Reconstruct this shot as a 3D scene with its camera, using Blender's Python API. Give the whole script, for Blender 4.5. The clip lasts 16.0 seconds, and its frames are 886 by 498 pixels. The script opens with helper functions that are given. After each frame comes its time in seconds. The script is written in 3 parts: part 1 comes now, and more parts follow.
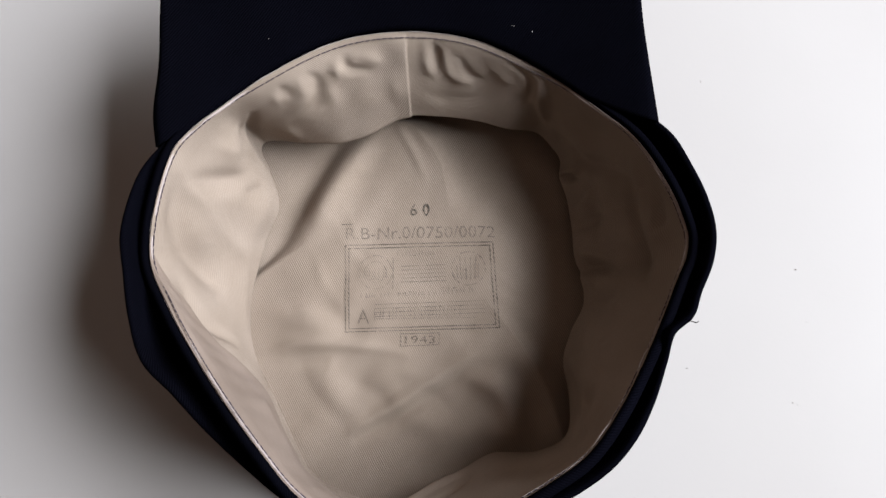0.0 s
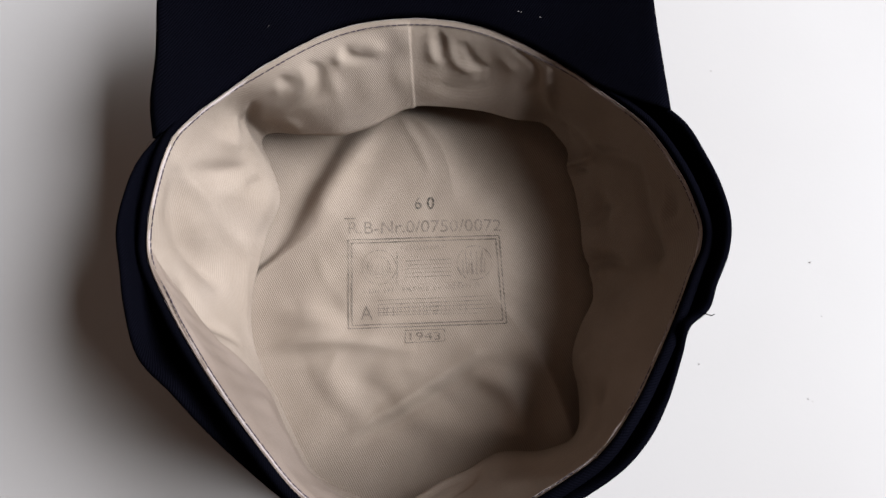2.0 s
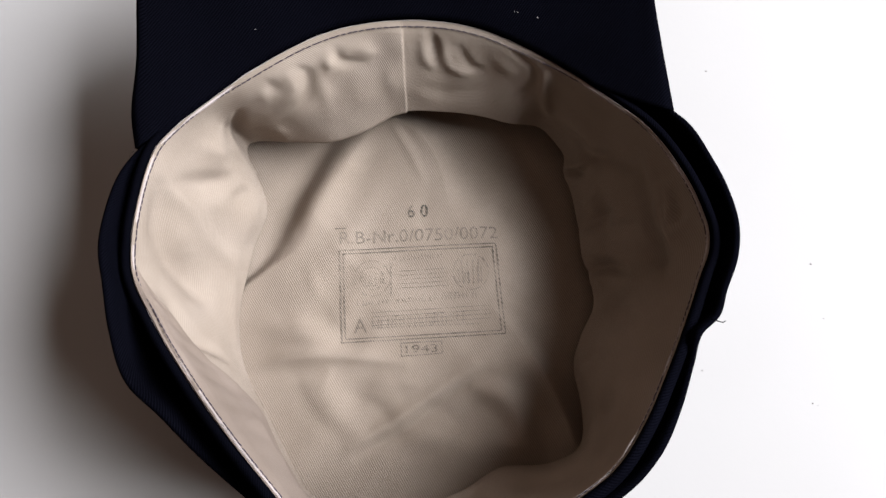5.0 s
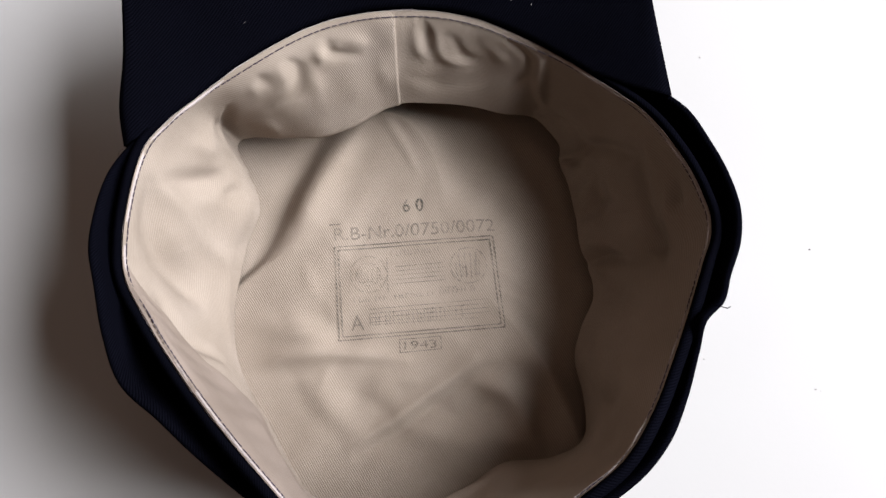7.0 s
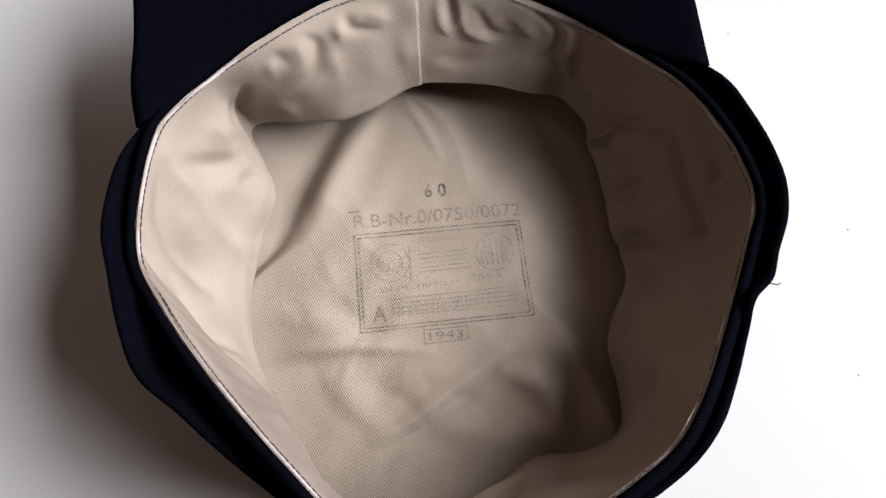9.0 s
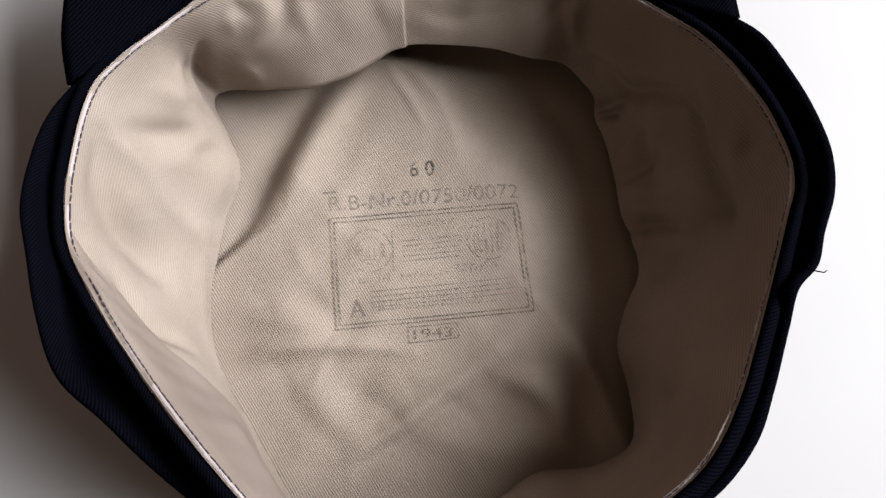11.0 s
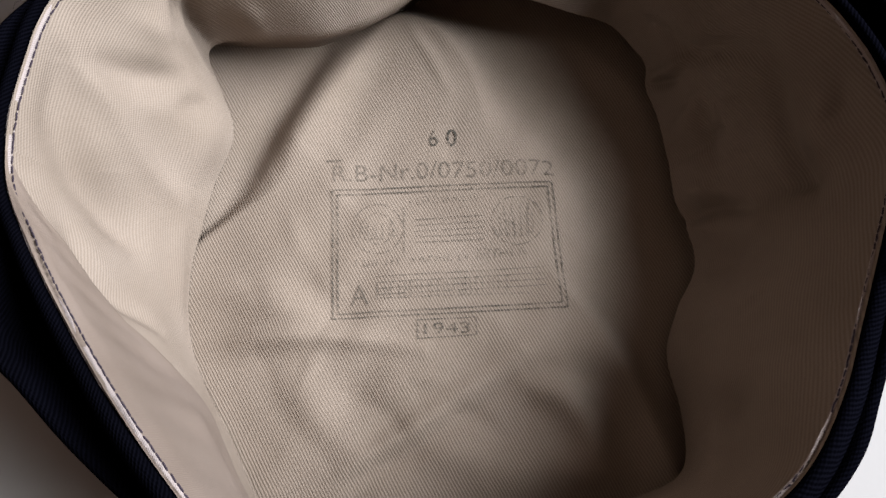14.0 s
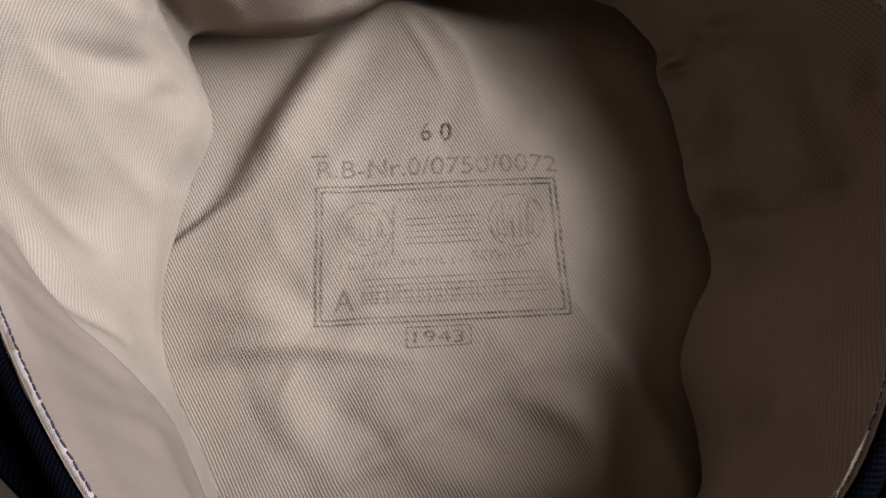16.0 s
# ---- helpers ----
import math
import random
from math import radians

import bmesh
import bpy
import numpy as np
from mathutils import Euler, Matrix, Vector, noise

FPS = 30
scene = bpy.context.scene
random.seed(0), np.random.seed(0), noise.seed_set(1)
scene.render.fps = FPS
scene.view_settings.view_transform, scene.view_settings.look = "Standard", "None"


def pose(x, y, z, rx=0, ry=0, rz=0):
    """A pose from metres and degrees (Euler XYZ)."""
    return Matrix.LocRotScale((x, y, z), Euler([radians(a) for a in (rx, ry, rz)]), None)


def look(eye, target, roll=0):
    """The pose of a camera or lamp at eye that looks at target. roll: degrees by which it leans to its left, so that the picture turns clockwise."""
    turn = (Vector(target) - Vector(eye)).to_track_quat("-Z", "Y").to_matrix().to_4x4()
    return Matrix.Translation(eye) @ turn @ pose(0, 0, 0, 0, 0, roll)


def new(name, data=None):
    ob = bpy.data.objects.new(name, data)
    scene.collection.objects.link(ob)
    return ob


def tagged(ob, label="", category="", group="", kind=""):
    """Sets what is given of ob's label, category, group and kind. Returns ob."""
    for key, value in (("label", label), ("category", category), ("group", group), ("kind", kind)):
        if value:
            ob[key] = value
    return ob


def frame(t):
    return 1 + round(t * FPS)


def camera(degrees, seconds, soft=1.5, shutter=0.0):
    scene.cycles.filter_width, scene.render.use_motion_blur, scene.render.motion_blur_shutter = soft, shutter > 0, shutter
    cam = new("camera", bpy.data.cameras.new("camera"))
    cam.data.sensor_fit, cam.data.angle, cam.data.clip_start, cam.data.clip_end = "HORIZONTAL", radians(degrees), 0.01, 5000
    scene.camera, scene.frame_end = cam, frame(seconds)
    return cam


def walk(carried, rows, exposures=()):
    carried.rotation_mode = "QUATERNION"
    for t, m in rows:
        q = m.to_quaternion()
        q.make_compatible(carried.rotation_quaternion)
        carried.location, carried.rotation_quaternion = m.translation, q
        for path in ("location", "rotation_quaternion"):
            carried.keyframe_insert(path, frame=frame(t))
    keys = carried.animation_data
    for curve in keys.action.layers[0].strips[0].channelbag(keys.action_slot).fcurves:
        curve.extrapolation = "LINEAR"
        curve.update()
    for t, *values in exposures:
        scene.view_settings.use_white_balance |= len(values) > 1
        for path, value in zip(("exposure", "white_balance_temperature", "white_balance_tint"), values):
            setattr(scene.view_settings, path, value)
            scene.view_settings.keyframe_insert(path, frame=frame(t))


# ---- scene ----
cam = camera(58.0, 16.0)
PATH = [
    (0, 0.0208, -0.0445, 0.3900, 7.40, 1.83, -0.75),
    (0.5, 0.0201, -0.0440, 0.3889, 7.21, 1.98, -0.77),
    (1, 0.0214, -0.0451, 0.3884, 7.35, 2.30, -0.70),
    (1.5, 0.0198, -0.0456, 0.3861, 7.49, 2.14, -0.79),
    (2, 0.0183, -0.0468, 0.3802, 7.52, 1.91, -1.02),
    (2.5, 0.0154, -0.0469, 0.3765, 7.40, 1.55, -1.06),
    (3, 0.0151, -0.0447, 0.3720, 7.36, 0.84, -1.51),
    (3.5, 0.0155, -0.0429, 0.3700, 7.42, 0.43, -1.96),
    (4, 0.0137, -0.0430, 0.3694, 7.65, 0.30, -1.75),
    (6.5, 0.0035, -0.0435, 0.3663, 7.92, -0.30, -3.81),
    (7, 0.0038, -0.0452, 0.3634, 7.91, -0.56, -3.94),
    (7.5, -0.0025, -0.0477, 0.3570, 8.07, -0.72, -4.60),
    (8, -0.0013, -0.0508, 0.3513, 8.62, -0.72, -4.24),
    (8.5, -0.0053, -0.0525, 0.3498, 8.78, -0.59, -4.58),
    (9, -0.0079, -0.0523, 0.3473, 8.64, -0.53, -4.96),
    (11.5, -0.0016, -0.0558, 0.2928, 9.55, -0.44, -4.56),
    (12, -0.0023, -0.0596, 0.2827, 10.90, -1.00, -4.40),
    (12.5, -0.0065, -0.0551, 0.2755, 9.93, -1.00, -3.00),
    (13, -0.0020, -0.0654, 0.2699, 12.44, 0.40, -3.06),
    (13.5, 0.0001, -0.0664, 0.2670, 12.64, 0.60, -2.81),
    (14, -0.0003, -0.0701, 0.2568, 13.03, 0.97, -1.91),
    (14.5, 0.0002, -0.0743, 0.2479, 13.77, 2.44, -1.15),
    (15, 0.0016, -0.0725, 0.2468, 13.60, 2.33, -1.20),
    (15.5, 0.0044, -0.0720, 0.2413, 14.29, 2.22, -1.38),
    (16, 0.0078, -0.0706, 0.2359, 14.38, 2.45, -1.44),
]
walk(cam, [(t, pose(x, y, z, rx, ry, rz)) for t, x, y, z, rx, ry, rz in PATH],
     exposures=[(0, 0.0), (2, 0.02), (4, 0.16), (7, 0.22), (9, 0.26), (11.5, 0.13), (13, 0.08), (16, -0.14)])

# ---- world, window light ----
world = bpy.data.worlds.new("world")
scene.world = world
world.use_nodes = True
wn = world.node_tree.nodes
sky = wn.new("ShaderNodeTexSky")
sky.sky_type, sky.sun_disc = "NISHITA", False
sky.sun_elevation, sky.sun_rotation = radians(35), radians(200)
world.node_tree.links.new(sky.outputs["Color"], wn["Background"].inputs["Color"])
wn["Background"].inputs["Strength"].default_value = 0.1

WIN_Y, WIN_Z, WIN_W, WIN_H, WALL_X = 0.33, 1.72, 1.7, 1.75, 1.6
window_light = bpy.data.lights.new("window_light", "AREA")
window_light.shape, window_light.size, window_light.size_y = "RECTANGLE", WIN_W, WIN_H
window_light.energy, window_light.color = 320.0, (0.88, 0.94, 1.0)
lamp = new("window_light", window_light)
lamp.matrix_world = look((WALL_X - 0.01, WIN_Y, WIN_Z), (0.0, WIN_Y, WIN_Z))


# ---- materials ----
def material(name, rough=0.8, sheen=0.0):
    m = bpy.data.materials.new(name)
    m.use_nodes = True
    b = m.node_tree.nodes["Principled BSDF"]
    b.inputs["Roughness"].default_value = rough
    b.inputs["Sheen Weight"].default_value = sheen
    b.inputs["Specular IOR Level"].default_value = 0.10
    return m, m.node_tree.nodes, m.node_tree.links, b


def node(nodes, links, kind, values=(), **props):
    n = nodes.new(kind)
    for key, value in props.items():
        setattr_safe(n, key, value)
    for key, value in values:
        if hasattr(value, "is_output"):
            links.new(value, n.inputs[key])
        else:
            n.inputs[key].default_value = value
    return n


def setattr_safe(n, key, value):
    if key == "operation":
        n.operation = value
    elif key == "blend_type":
        n.blend_type = value
    elif key == "data_type":
        n.data_type = value


def ramp(nodes, links, fac, stops):
    r = nodes.new("ShaderNodeValToRGB")
    r.color_ramp.elements[0].position, r.color_ramp.elements[0].color = stops[0][0], (*stops[0][1], 1)
    r.color_ramp.elements[1].position, r.color_ramp.elements[1].color = stops[-1][0], (*stops[-1][1], 1)
    for p, c in stops[1:-1]:
        e = r.color_ramp.elements.new(p)
        e.color = (*c, 1)
    links.new(fac, r.inputs["Fac"])
    return r.outputs["Color"]


def twill(name, dark, light, period, slant, rough, bump, sheen, blotch):
    """Woven twill: diagonal ribs broken by threads, soft blotches, fine nap."""
    m, n, l, b = material(name, rough, sheen)
    uv = n.new("ShaderNodeUVMap").outputs["UV"]
    mapped = node(n, l, "ShaderNodeMapping", [("Vector", uv), ("Rotation", (0, 0, radians(slant)))])
    warp = node(n, l, "ShaderNodeTexNoise", [("Vector", uv), ("Scale", 55.0), ("Detail", 2.0)])
    bent = node(n, l, "ShaderNodeVectorMath", [(0, warp.outputs["Color"]), (1, (0.0016, 0.0016, 0.0))], operation="MULTIPLY")
    where = node(n, l, "ShaderNodeVectorMath", [(0, mapped.outputs["Vector"]), (1, bent.outputs["Vector"])], operation="ADD")
    ribs = node(n, l, "ShaderNodeTexWave", [("Vector", where.outputs["Vector"]), ("Scale", 2 * math.pi / (20 * period)), ("Distortion", 0.7), ("Detail", 2.0), ("Detail Scale", 3.0)])
    cross = node(n, l, "ShaderNodeMapping", [("Vector", uv), ("Rotation", (0, 0, radians(slant + 62)))])
    threads = node(n, l, "ShaderNodeTexWave", [("Vector", cross.outputs["Vector"]), ("Scale", 2 * math.pi / (20 * period * 0.7)), ("Distortion", 2.2), ("Detail", 1.0)])
    grain = node(n, l, "ShaderNodeTexNoise", [("Vector", uv), ("Scale", 1900.0), ("Detail", 3.0)])
    stains = node(n, l, "ShaderNodeTexNoise", [("Vector", uv), ("Scale", 34.0), ("Detail", 4.0)])
    a = node(n, l, "ShaderNodeMath", [(0, ribs.outputs["Fac"]), (1, 0.46)], operation="MULTIPLY")
    c = node(n, l, "ShaderNodeMath", [(0, threads.outputs["Fac"]), (1, 0.17)], operation="MULTIPLY")
    d = node(n, l, "ShaderNodeMath", [(0, grain.outputs["Fac"]), (1, 0.45)], operation="MULTIPLY")
    ac = node(n, l, "ShaderNodeMath", [(0, a.outputs[0]), (1, c.outputs[0])], operation="ADD")
    height = node(n, l, "ShaderNodeMath", [(0, ac.outputs[0]), (1, d.outputs[0])], operation="ADD")
    cloth = ramp(n, l, height.outputs[0], [(0.32, dark), (0.74, light)])
    tone = ramp(n, l, stains.outputs["Fac"], [(0.3, (1 - blotch, 1 - blotch * 1.1, 1 - blotch * 1.25)), (0.7, (1, 1, 1))])
    mix = node(n, l, "ShaderNodeMix", [("Factor", 1.0), (6, cloth), (7, tone)], data_type="RGBA", blend_type="MULTIPLY")
    l.new(mix.outputs[2], b.inputs["Base Color"])
    rise = node(n, l, "ShaderNodeBump", [("Height", height.outputs[0]), ("Distance", 0.0003), ("Strength", bump)])
    l.new(rise.outputs["Normal"], b.inputs["Normal"])
    return m


LINING = twill("beige_cotton_twill", (0.186, 0.145, 0.115), (0.264, 0.208, 0.170), 0.00092, -28, 0.9, 0.8, 0.0, 0.12)
SOFT = twill("worn_beige_cotton_twill", (0.190, 0.149, 0.120), (0.242, 0.192, 0.158), 0.00092, -28, 0.9, 0.8, 0.0, 0.14)
NAVY = twill("dark_navy_wool_twill", (0.0007, 0.0007, 0.0013), (0.0021, 0.0021, 0.0038), 0.0009, 40, 0.95, 0.9, 0.0, 0.2)
NAVY.node_tree.nodes["Principled BSDF"].inputs["Specular IOR Level"].default_value = 0.0
FACING = twill("pale_plain_cotton", (0.156, 0.118, 0.098), (0.182, 0.140, 0.117), 0.00045, 10, 0.92, 0.25, 0.0, 0.16)
EDGE = twill("pale_lining_edge", (0.25, 0.205, 0.195), (0.33, 0.275, 0.264), 0.0005, 20, 0.9, 0.5, 0.1, 0.12)


def table_white():
    m, n, l, b = material("white_laminate", 0.45)
    co = n.new("ShaderNodeTexCoord").outputs["Object"]
    big = node(n, l, "ShaderNodeTexNoise", [("Vector", co), ("Scale", 6.0), ("Detail", 3.0)])
    fine = node(n, l, "ShaderNodeTexNoise", [("Vector", co), ("Scale", 420.0), ("Detail", 2.0)])
    l.new(ramp(n, l, big.outputs["Fac"], [(0.3, (0.300, 0.277, 0.268)), (0.7, (0.318, 0.295, 0.286))]), b.inputs["Base Color"])
    rise = node(n, l, "ShaderNodeBump", [("Height", fine.outputs["Fac"]), ("Distance", 0.0002), ("Strength", 0.12)])
    l.new(rise.outputs["Normal"], b.inputs["Normal"])
    return m


def plain(name, color, rough=0.8, spread=0.06, scale=9.0):
    m, n, l, b = material(name, rough)
    co = n.new("ShaderNodeTexCoord").outputs["Object"]
    t = node(n, l, "ShaderNodeTexNoise", [("Vector", co), ("Scale", scale), ("Detail", 4.0)])
    lo, hi = [c * (1 - spread) for c in color], [min(1, c * (1 + spread)) for c in color]
    l.new(ramp(n, l, t.outputs["Fac"], [(0.3, lo), (0.7, hi)]), b.inputs["Base Color"])
    return m


def ink_material(name, most):
    """Worn black stamping ink: patchy, soaked into the ribs."""
    m, n, l, b = material(name, 0.95)
    b.inputs["Base Color"].default_value = (0.055, 0.05, 0.042, 1)
    co = n.new("ShaderNodeTexCoord").outputs["Object"]
    wear = node(n, l, "ShaderNodeTexNoise", [("Vector", co), ("Scale", 120.0), ("Detail", 3.0)])
    rib = node(n, l, "ShaderNodeTexNoise", [("Vector", co), ("Scale", 1500.0), ("Detail", 2.0)])
    both = node(n, l, "ShaderNodeMath", [(0, wear.outputs["Fac"]), (1, rib.outputs["Fac"])], operation="MULTIPLY")
    turned = node(n, l, "ShaderNodeMapping", [("Vector", co), ("Rotation", (0, 0, radians(-28)))])
    dots = node(n, l, "ShaderNodeTexWave", [("Vector", turned.outputs["Vector"]), ("Scale", 2 * math.pi / (20 * 0.00092)), ("Distortion", 1.2), ("Detail", 1.0)])
    soak = node(n, l, "ShaderNodeMath", [(0, dots.outputs["Fac"]), (1, 0.7)], operation="MULTIPLY")
    share = node(n, l, "ShaderNodeMath", [(0, soak.outputs[0]), (1, 0.55)], operation="ADD")
    full = node(n, l, "ShaderNodeMath", [(0, both.outputs[0]), (1, share.outputs[0])], operation="MULTIPLY")
    l.new(ramp(n, l, full.outputs[0], [(0.13, (0.06, 0.06, 0.06)), (0.34, (most, most, most))]), b.inputs["Alpha"])
    return m


TABLE = table_white()
# tones of the unseen walls, chosen for the strength and warmth of the fill
WALL = plain("warm_fill_wall", (0.115, 0.080, 0.062), 0.9, 0.03, 3.0)
FILL_DARK = plain("dark_fill_wall", (0.08, 0.052, 0.038), 0.9, 0.03, 3.0)
FILL_PALE = plain("pale_fill_wall", (0.34, 0.26, 0.21), 0.9, 0.03, 3.0)
FLOOR = plain("oak_floor", (0.33, 0.23, 0.14), 0.5, 0.2, 5.0)
LEG = plain("white_table_leg", (0.7, 0.7, 0.69), 0.5)
INK = ink_material("stamp_ink", 0.97)
INK_FAINT = ink_material("worn_stamp_ink", 0.72)
INK_PALE = ink_material("pale_stamp_ink", 0.50)
INK_GHOST = ink_material("faded_stamp_ink", 0.27)
THREAD_DARK = plain("dark_purple_thread", (0.030, 0.022, 0.030), 0.8, 0.2, 900.0)
THREAD_PALE = plain("pale_thread", (0.55, 0.5, 0.46), 0.8, 0.1, 900.0)
SPECK = plain("grey_dust", (0.22, 0.2, 0.19), 0.9, 0.2, 900.0)


# ---- helpers of this scene ----
def link(name, bm, mat, parent=None, label="", smooth=True):
    me = bpy.data.meshes.new(name)
    bm.normal_update()
    bm.to_mesh(me)
    bm.free()
    me.materials.append(mat)
    if smooth:
        me.polygons.foreach_set("use_smooth", [True] * len(me.polygons))
    ob = new(name, me)
    if parent:
        ob.parent = parent
    if label:
        ob["label"] = label
    return ob


def part(name, bm, mat, parent, label="", smooth=True):
    return link(name, bm, mat, parent, label, smooth)


def box(bm, lo, hi):
    vs = [bm.verts.new((x, y, z)) for x in (lo[0], hi[0]) for y in (lo[1], hi[1]) for z in (lo[2], hi[2])]
    for f in ((0, 1, 3, 2), (4, 6, 7, 5), (0, 4, 5, 1), (2, 3, 7, 6), (0, 2, 6, 4), (1, 5, 7, 3)):
        bm.faces.new([vs[i] for i in f])
    return bm


def sheet(grid, uvs, closed_u, turns=None):
    """A bmesh from a grid of points [row][column] with texture coordinates in metres."""
    bm = bmesh.new()
    layer = bm.loops.layers.uv.new("UVMap")
    rows, cols = grid.shape[:2]
    vs = [[bm.verts.new(grid[i, j]) for j in range(cols)] for i in range(rows)]
    for i in range(rows - 1):
        for j in range(cols if closed_u else cols - 1):
            k = (j + 1) % cols
            f = bm.faces.new((vs[i][j], vs[i + 1][j], vs[i + 1][k], vs[i][k]))
            for loop, (a, b) in zip(f.loops, ((i, j), (i + 1, j), (i + 1, j + 1), (i, j + 1))):
                u, w = uvs[a, b]
                if turns is not None:
                    u, w = u * math.cos(turns[j]) - w * math.sin(turns[j]), u * math.sin(turns[j]) + w * math.cos(turns[j])
                loop[layer].uv = u, w
    return bm


def ring(rows, theta):
    """Periodic smooth curve through rows of (degrees, radius, height)."""
    a = np.array([r[0] for r in rows], float)
    out = []
    t = (np.degrees(theta) + 180) % 360 - 180
    ext = np.concatenate((a[-3:] - 360, a, a[:3] + 360))
    for k in (1, 2):
        v = np.array([r[k] for r in rows], float)
        ev = np.concatenate((v[-3:], v, v[:3]))
        slope = np.gradient(ev, ext)
        i = np.clip(np.searchsorted(ext, t) - 1, 1, len(ext) - 3)
        h = ext[i + 1] - ext[i]
        u = (t - ext[i]) / h
        out.append((2 * u**3 - 3 * u**2 + 1) * ev[i] + (u**3 - 2 * u**2 + u) * h * slope[i] + (3 * u**2 - 2 * u**3) * ev[i + 1] + (u**3 - u**2) * h * slope[i + 1])
    return out


def smooth01(a, b, x):
    u = np.clip((x - a) / (b - a), 0, 1)
    return u * u * (3 - 2 * u)


def curve_through(points, steps=6):
    """Catmull-Rom points through a short line."""
    p = [np.array(q, float) for q in points]
    p = [2 * p[0] - p[1]] + p + [2 * p[-1] - p[-2]]
    out = []
    for k in range(1, len(p) - 2):
        for u in np.linspace(0, 1, steps, endpoint=False):
            out.append(0.5 * (2 * p[k] + (p[k + 1] - p[k - 1]) * u + (2 * p[k - 1] - 5 * p[k] + 4 * p[k + 1] - p[k + 2]) * u**2 + (3 * p[k] - p[k - 1] - 3 * p[k + 1] + p[k + 2]) * u**3))
    return out + [p[-2]]


def stroke(px, py, points, width, height):
    """A rounded ridge (or crease, with height below 0) along a smooth line, fading towards its ends."""
    pts = curve_through(points)
    best = np.full(np.shape(px), 1e9)
    along = np.zeros(np.shape(px))
    count = len(pts) - 1
    for k, ((ax, ay), (bx, by)) in enumerate(zip(pts[:-1], pts[1:])):
        dx, dy = bx - ax, by - ay
        u = np.clip(((px - ax) * dx + (py - ay) * dy) / (dx * dx + dy * dy), 0, 1)
        d = (px - ax - u * dx) ** 2 + (py - ay - u * dy) ** 2
        along = np.where(d < best, (k + u) / count, along)
        best = np.minimum(best, d)
    fade = 0.30 + 0.70 * np.sin(np.pi * np.clip(along, 0, 1))
    wide = width * (0.8 + 0.4 * fade)
    return height * fade * np.exp(-best / (wide * wide))


# ---- room ----
def slab(name, lo, hi, mat, label):
    return tagged(link(name, box(bmesh.new(), lo, hi), mat, smooth=False), label, name.split("_")[0], kind="structure")


FZ, CZ, X0, X1, Y0, Y1 = -0.75, 3.4, -3.8, WALL_X, -2.8, 2.8
slab("floor", (X0, Y0, FZ - 0.05), (X1, Y1, FZ), FLOOR, "brown wooden floor of the room")
slab("ceiling", (X0, Y0, CZ), (X1, Y1, CZ + 0.05), WALL, "plain painted ceiling of the room")
slab("wall_west", (X0 - 0.1, Y0, FZ), (X0, Y1, CZ), WALL, "plain unseen warm-toned wall, its tone set to shape the fill light")
# added unseen walls: bright north, dark south, for uneven fill light on the cap
slab("wall_north", (X0, Y1, FZ), (X1, Y1 + 0.1, CZ), FILL_PALE, "plain unseen warm-toned wall, its tone set to shape the fill light")
slab("wall_south", (X0, Y0 - 0.1, FZ), (X1, Y0, CZ), FILL_DARK, "plain unseen warm-toned wall, its tone set to shape the fill light")
bm = bmesh.new()
wy0, wy1, wz0, wz1 = WIN_Y - WIN_W / 2, WIN_Y + WIN_W / 2, WIN_Z - WIN_H / 2, WIN_Z + WIN_H / 2
for lo, hi in (((Y0, FZ), (wy0, CZ)), ((wy1, FZ), (Y1, CZ)), ((wy0, FZ), (wy1, wz0)), ((wy0, wz1), (wy1, CZ))):
    box(bm, (X1, lo[0], lo[1]), (X1 + 0.1, hi[0], hi[1]))
tagged(link("wall_east", bm, WALL, smooth=False), "warm-toned painted wall with a window opening", "wall", kind="structure")

table = tagged(new("table"), "plain white laminate table under the cap", "table")
part("tabletop", box(bmesh.new(), (-0.75, -0.5, -0.028), (0.75, 0.6, 0.0)), TABLE, table, smooth=False)
for lx in (-0.7, 0.65):
    for ly in (-0.45, 0.5):
        part("leg", box(bmesh.new(), (lx, ly, FZ), (lx + 0.05, ly + 0.05, -0.028)), LEG, table, smooth=False)

# ---- cap: the four governing curves (degrees round the middle, radius, height) ----
RIM = [(-177.9, 0.1057, 0.0775), (-164.8, 0.0982, 0.0835), (-153.1, 0.0932, 0.0903), (-132.3, 0.0909, 0.1052), (-123.8, 0.0933, 0.109), (-112.2, 0.1006, 0.1091), (-108.3, 0.1028, 0.1085), (-88.6, 0.1059, 0.1084), (-76.7, 0.1035, 0.1089), (-60.9, 0.1005, 0.11), (-54.1, 0.1005, 0.1084), (-40.7, 0.0983, 0.1005), (-32.5, 0.0979, 0.0931), (-14.6, 0.1008, 0.0834), (-9.3, 0.1028, 0.0822), (-4.1, 0.1063, 0.0792), (-0.4, 0.1072, 0.0775), (4.5, 0.1053, 0.0779), (17.5, 0.0997, 0.0775), (23.0, 0.0982, 0.075), (36.8, 0.0917, 0.0721), (45.6, 0.0891, 0.0712), (63.2, 0.0876, 0.0708), (71.6, 0.088, 0.0711), (91.7, 0.0884, 0.072), (107.0, 0.09, 0.0723), (132.9, 0.0937, 0.0732), (142.8, 0.0972, 0.074), (150.7, 0.101, 0.0765), (157.7, 0.1038, 0.0795), (162.0, 0.1038, 0.0808), (168.5, 0.1041, 0.0802), (176.1, 0.1045, 0.0802)]
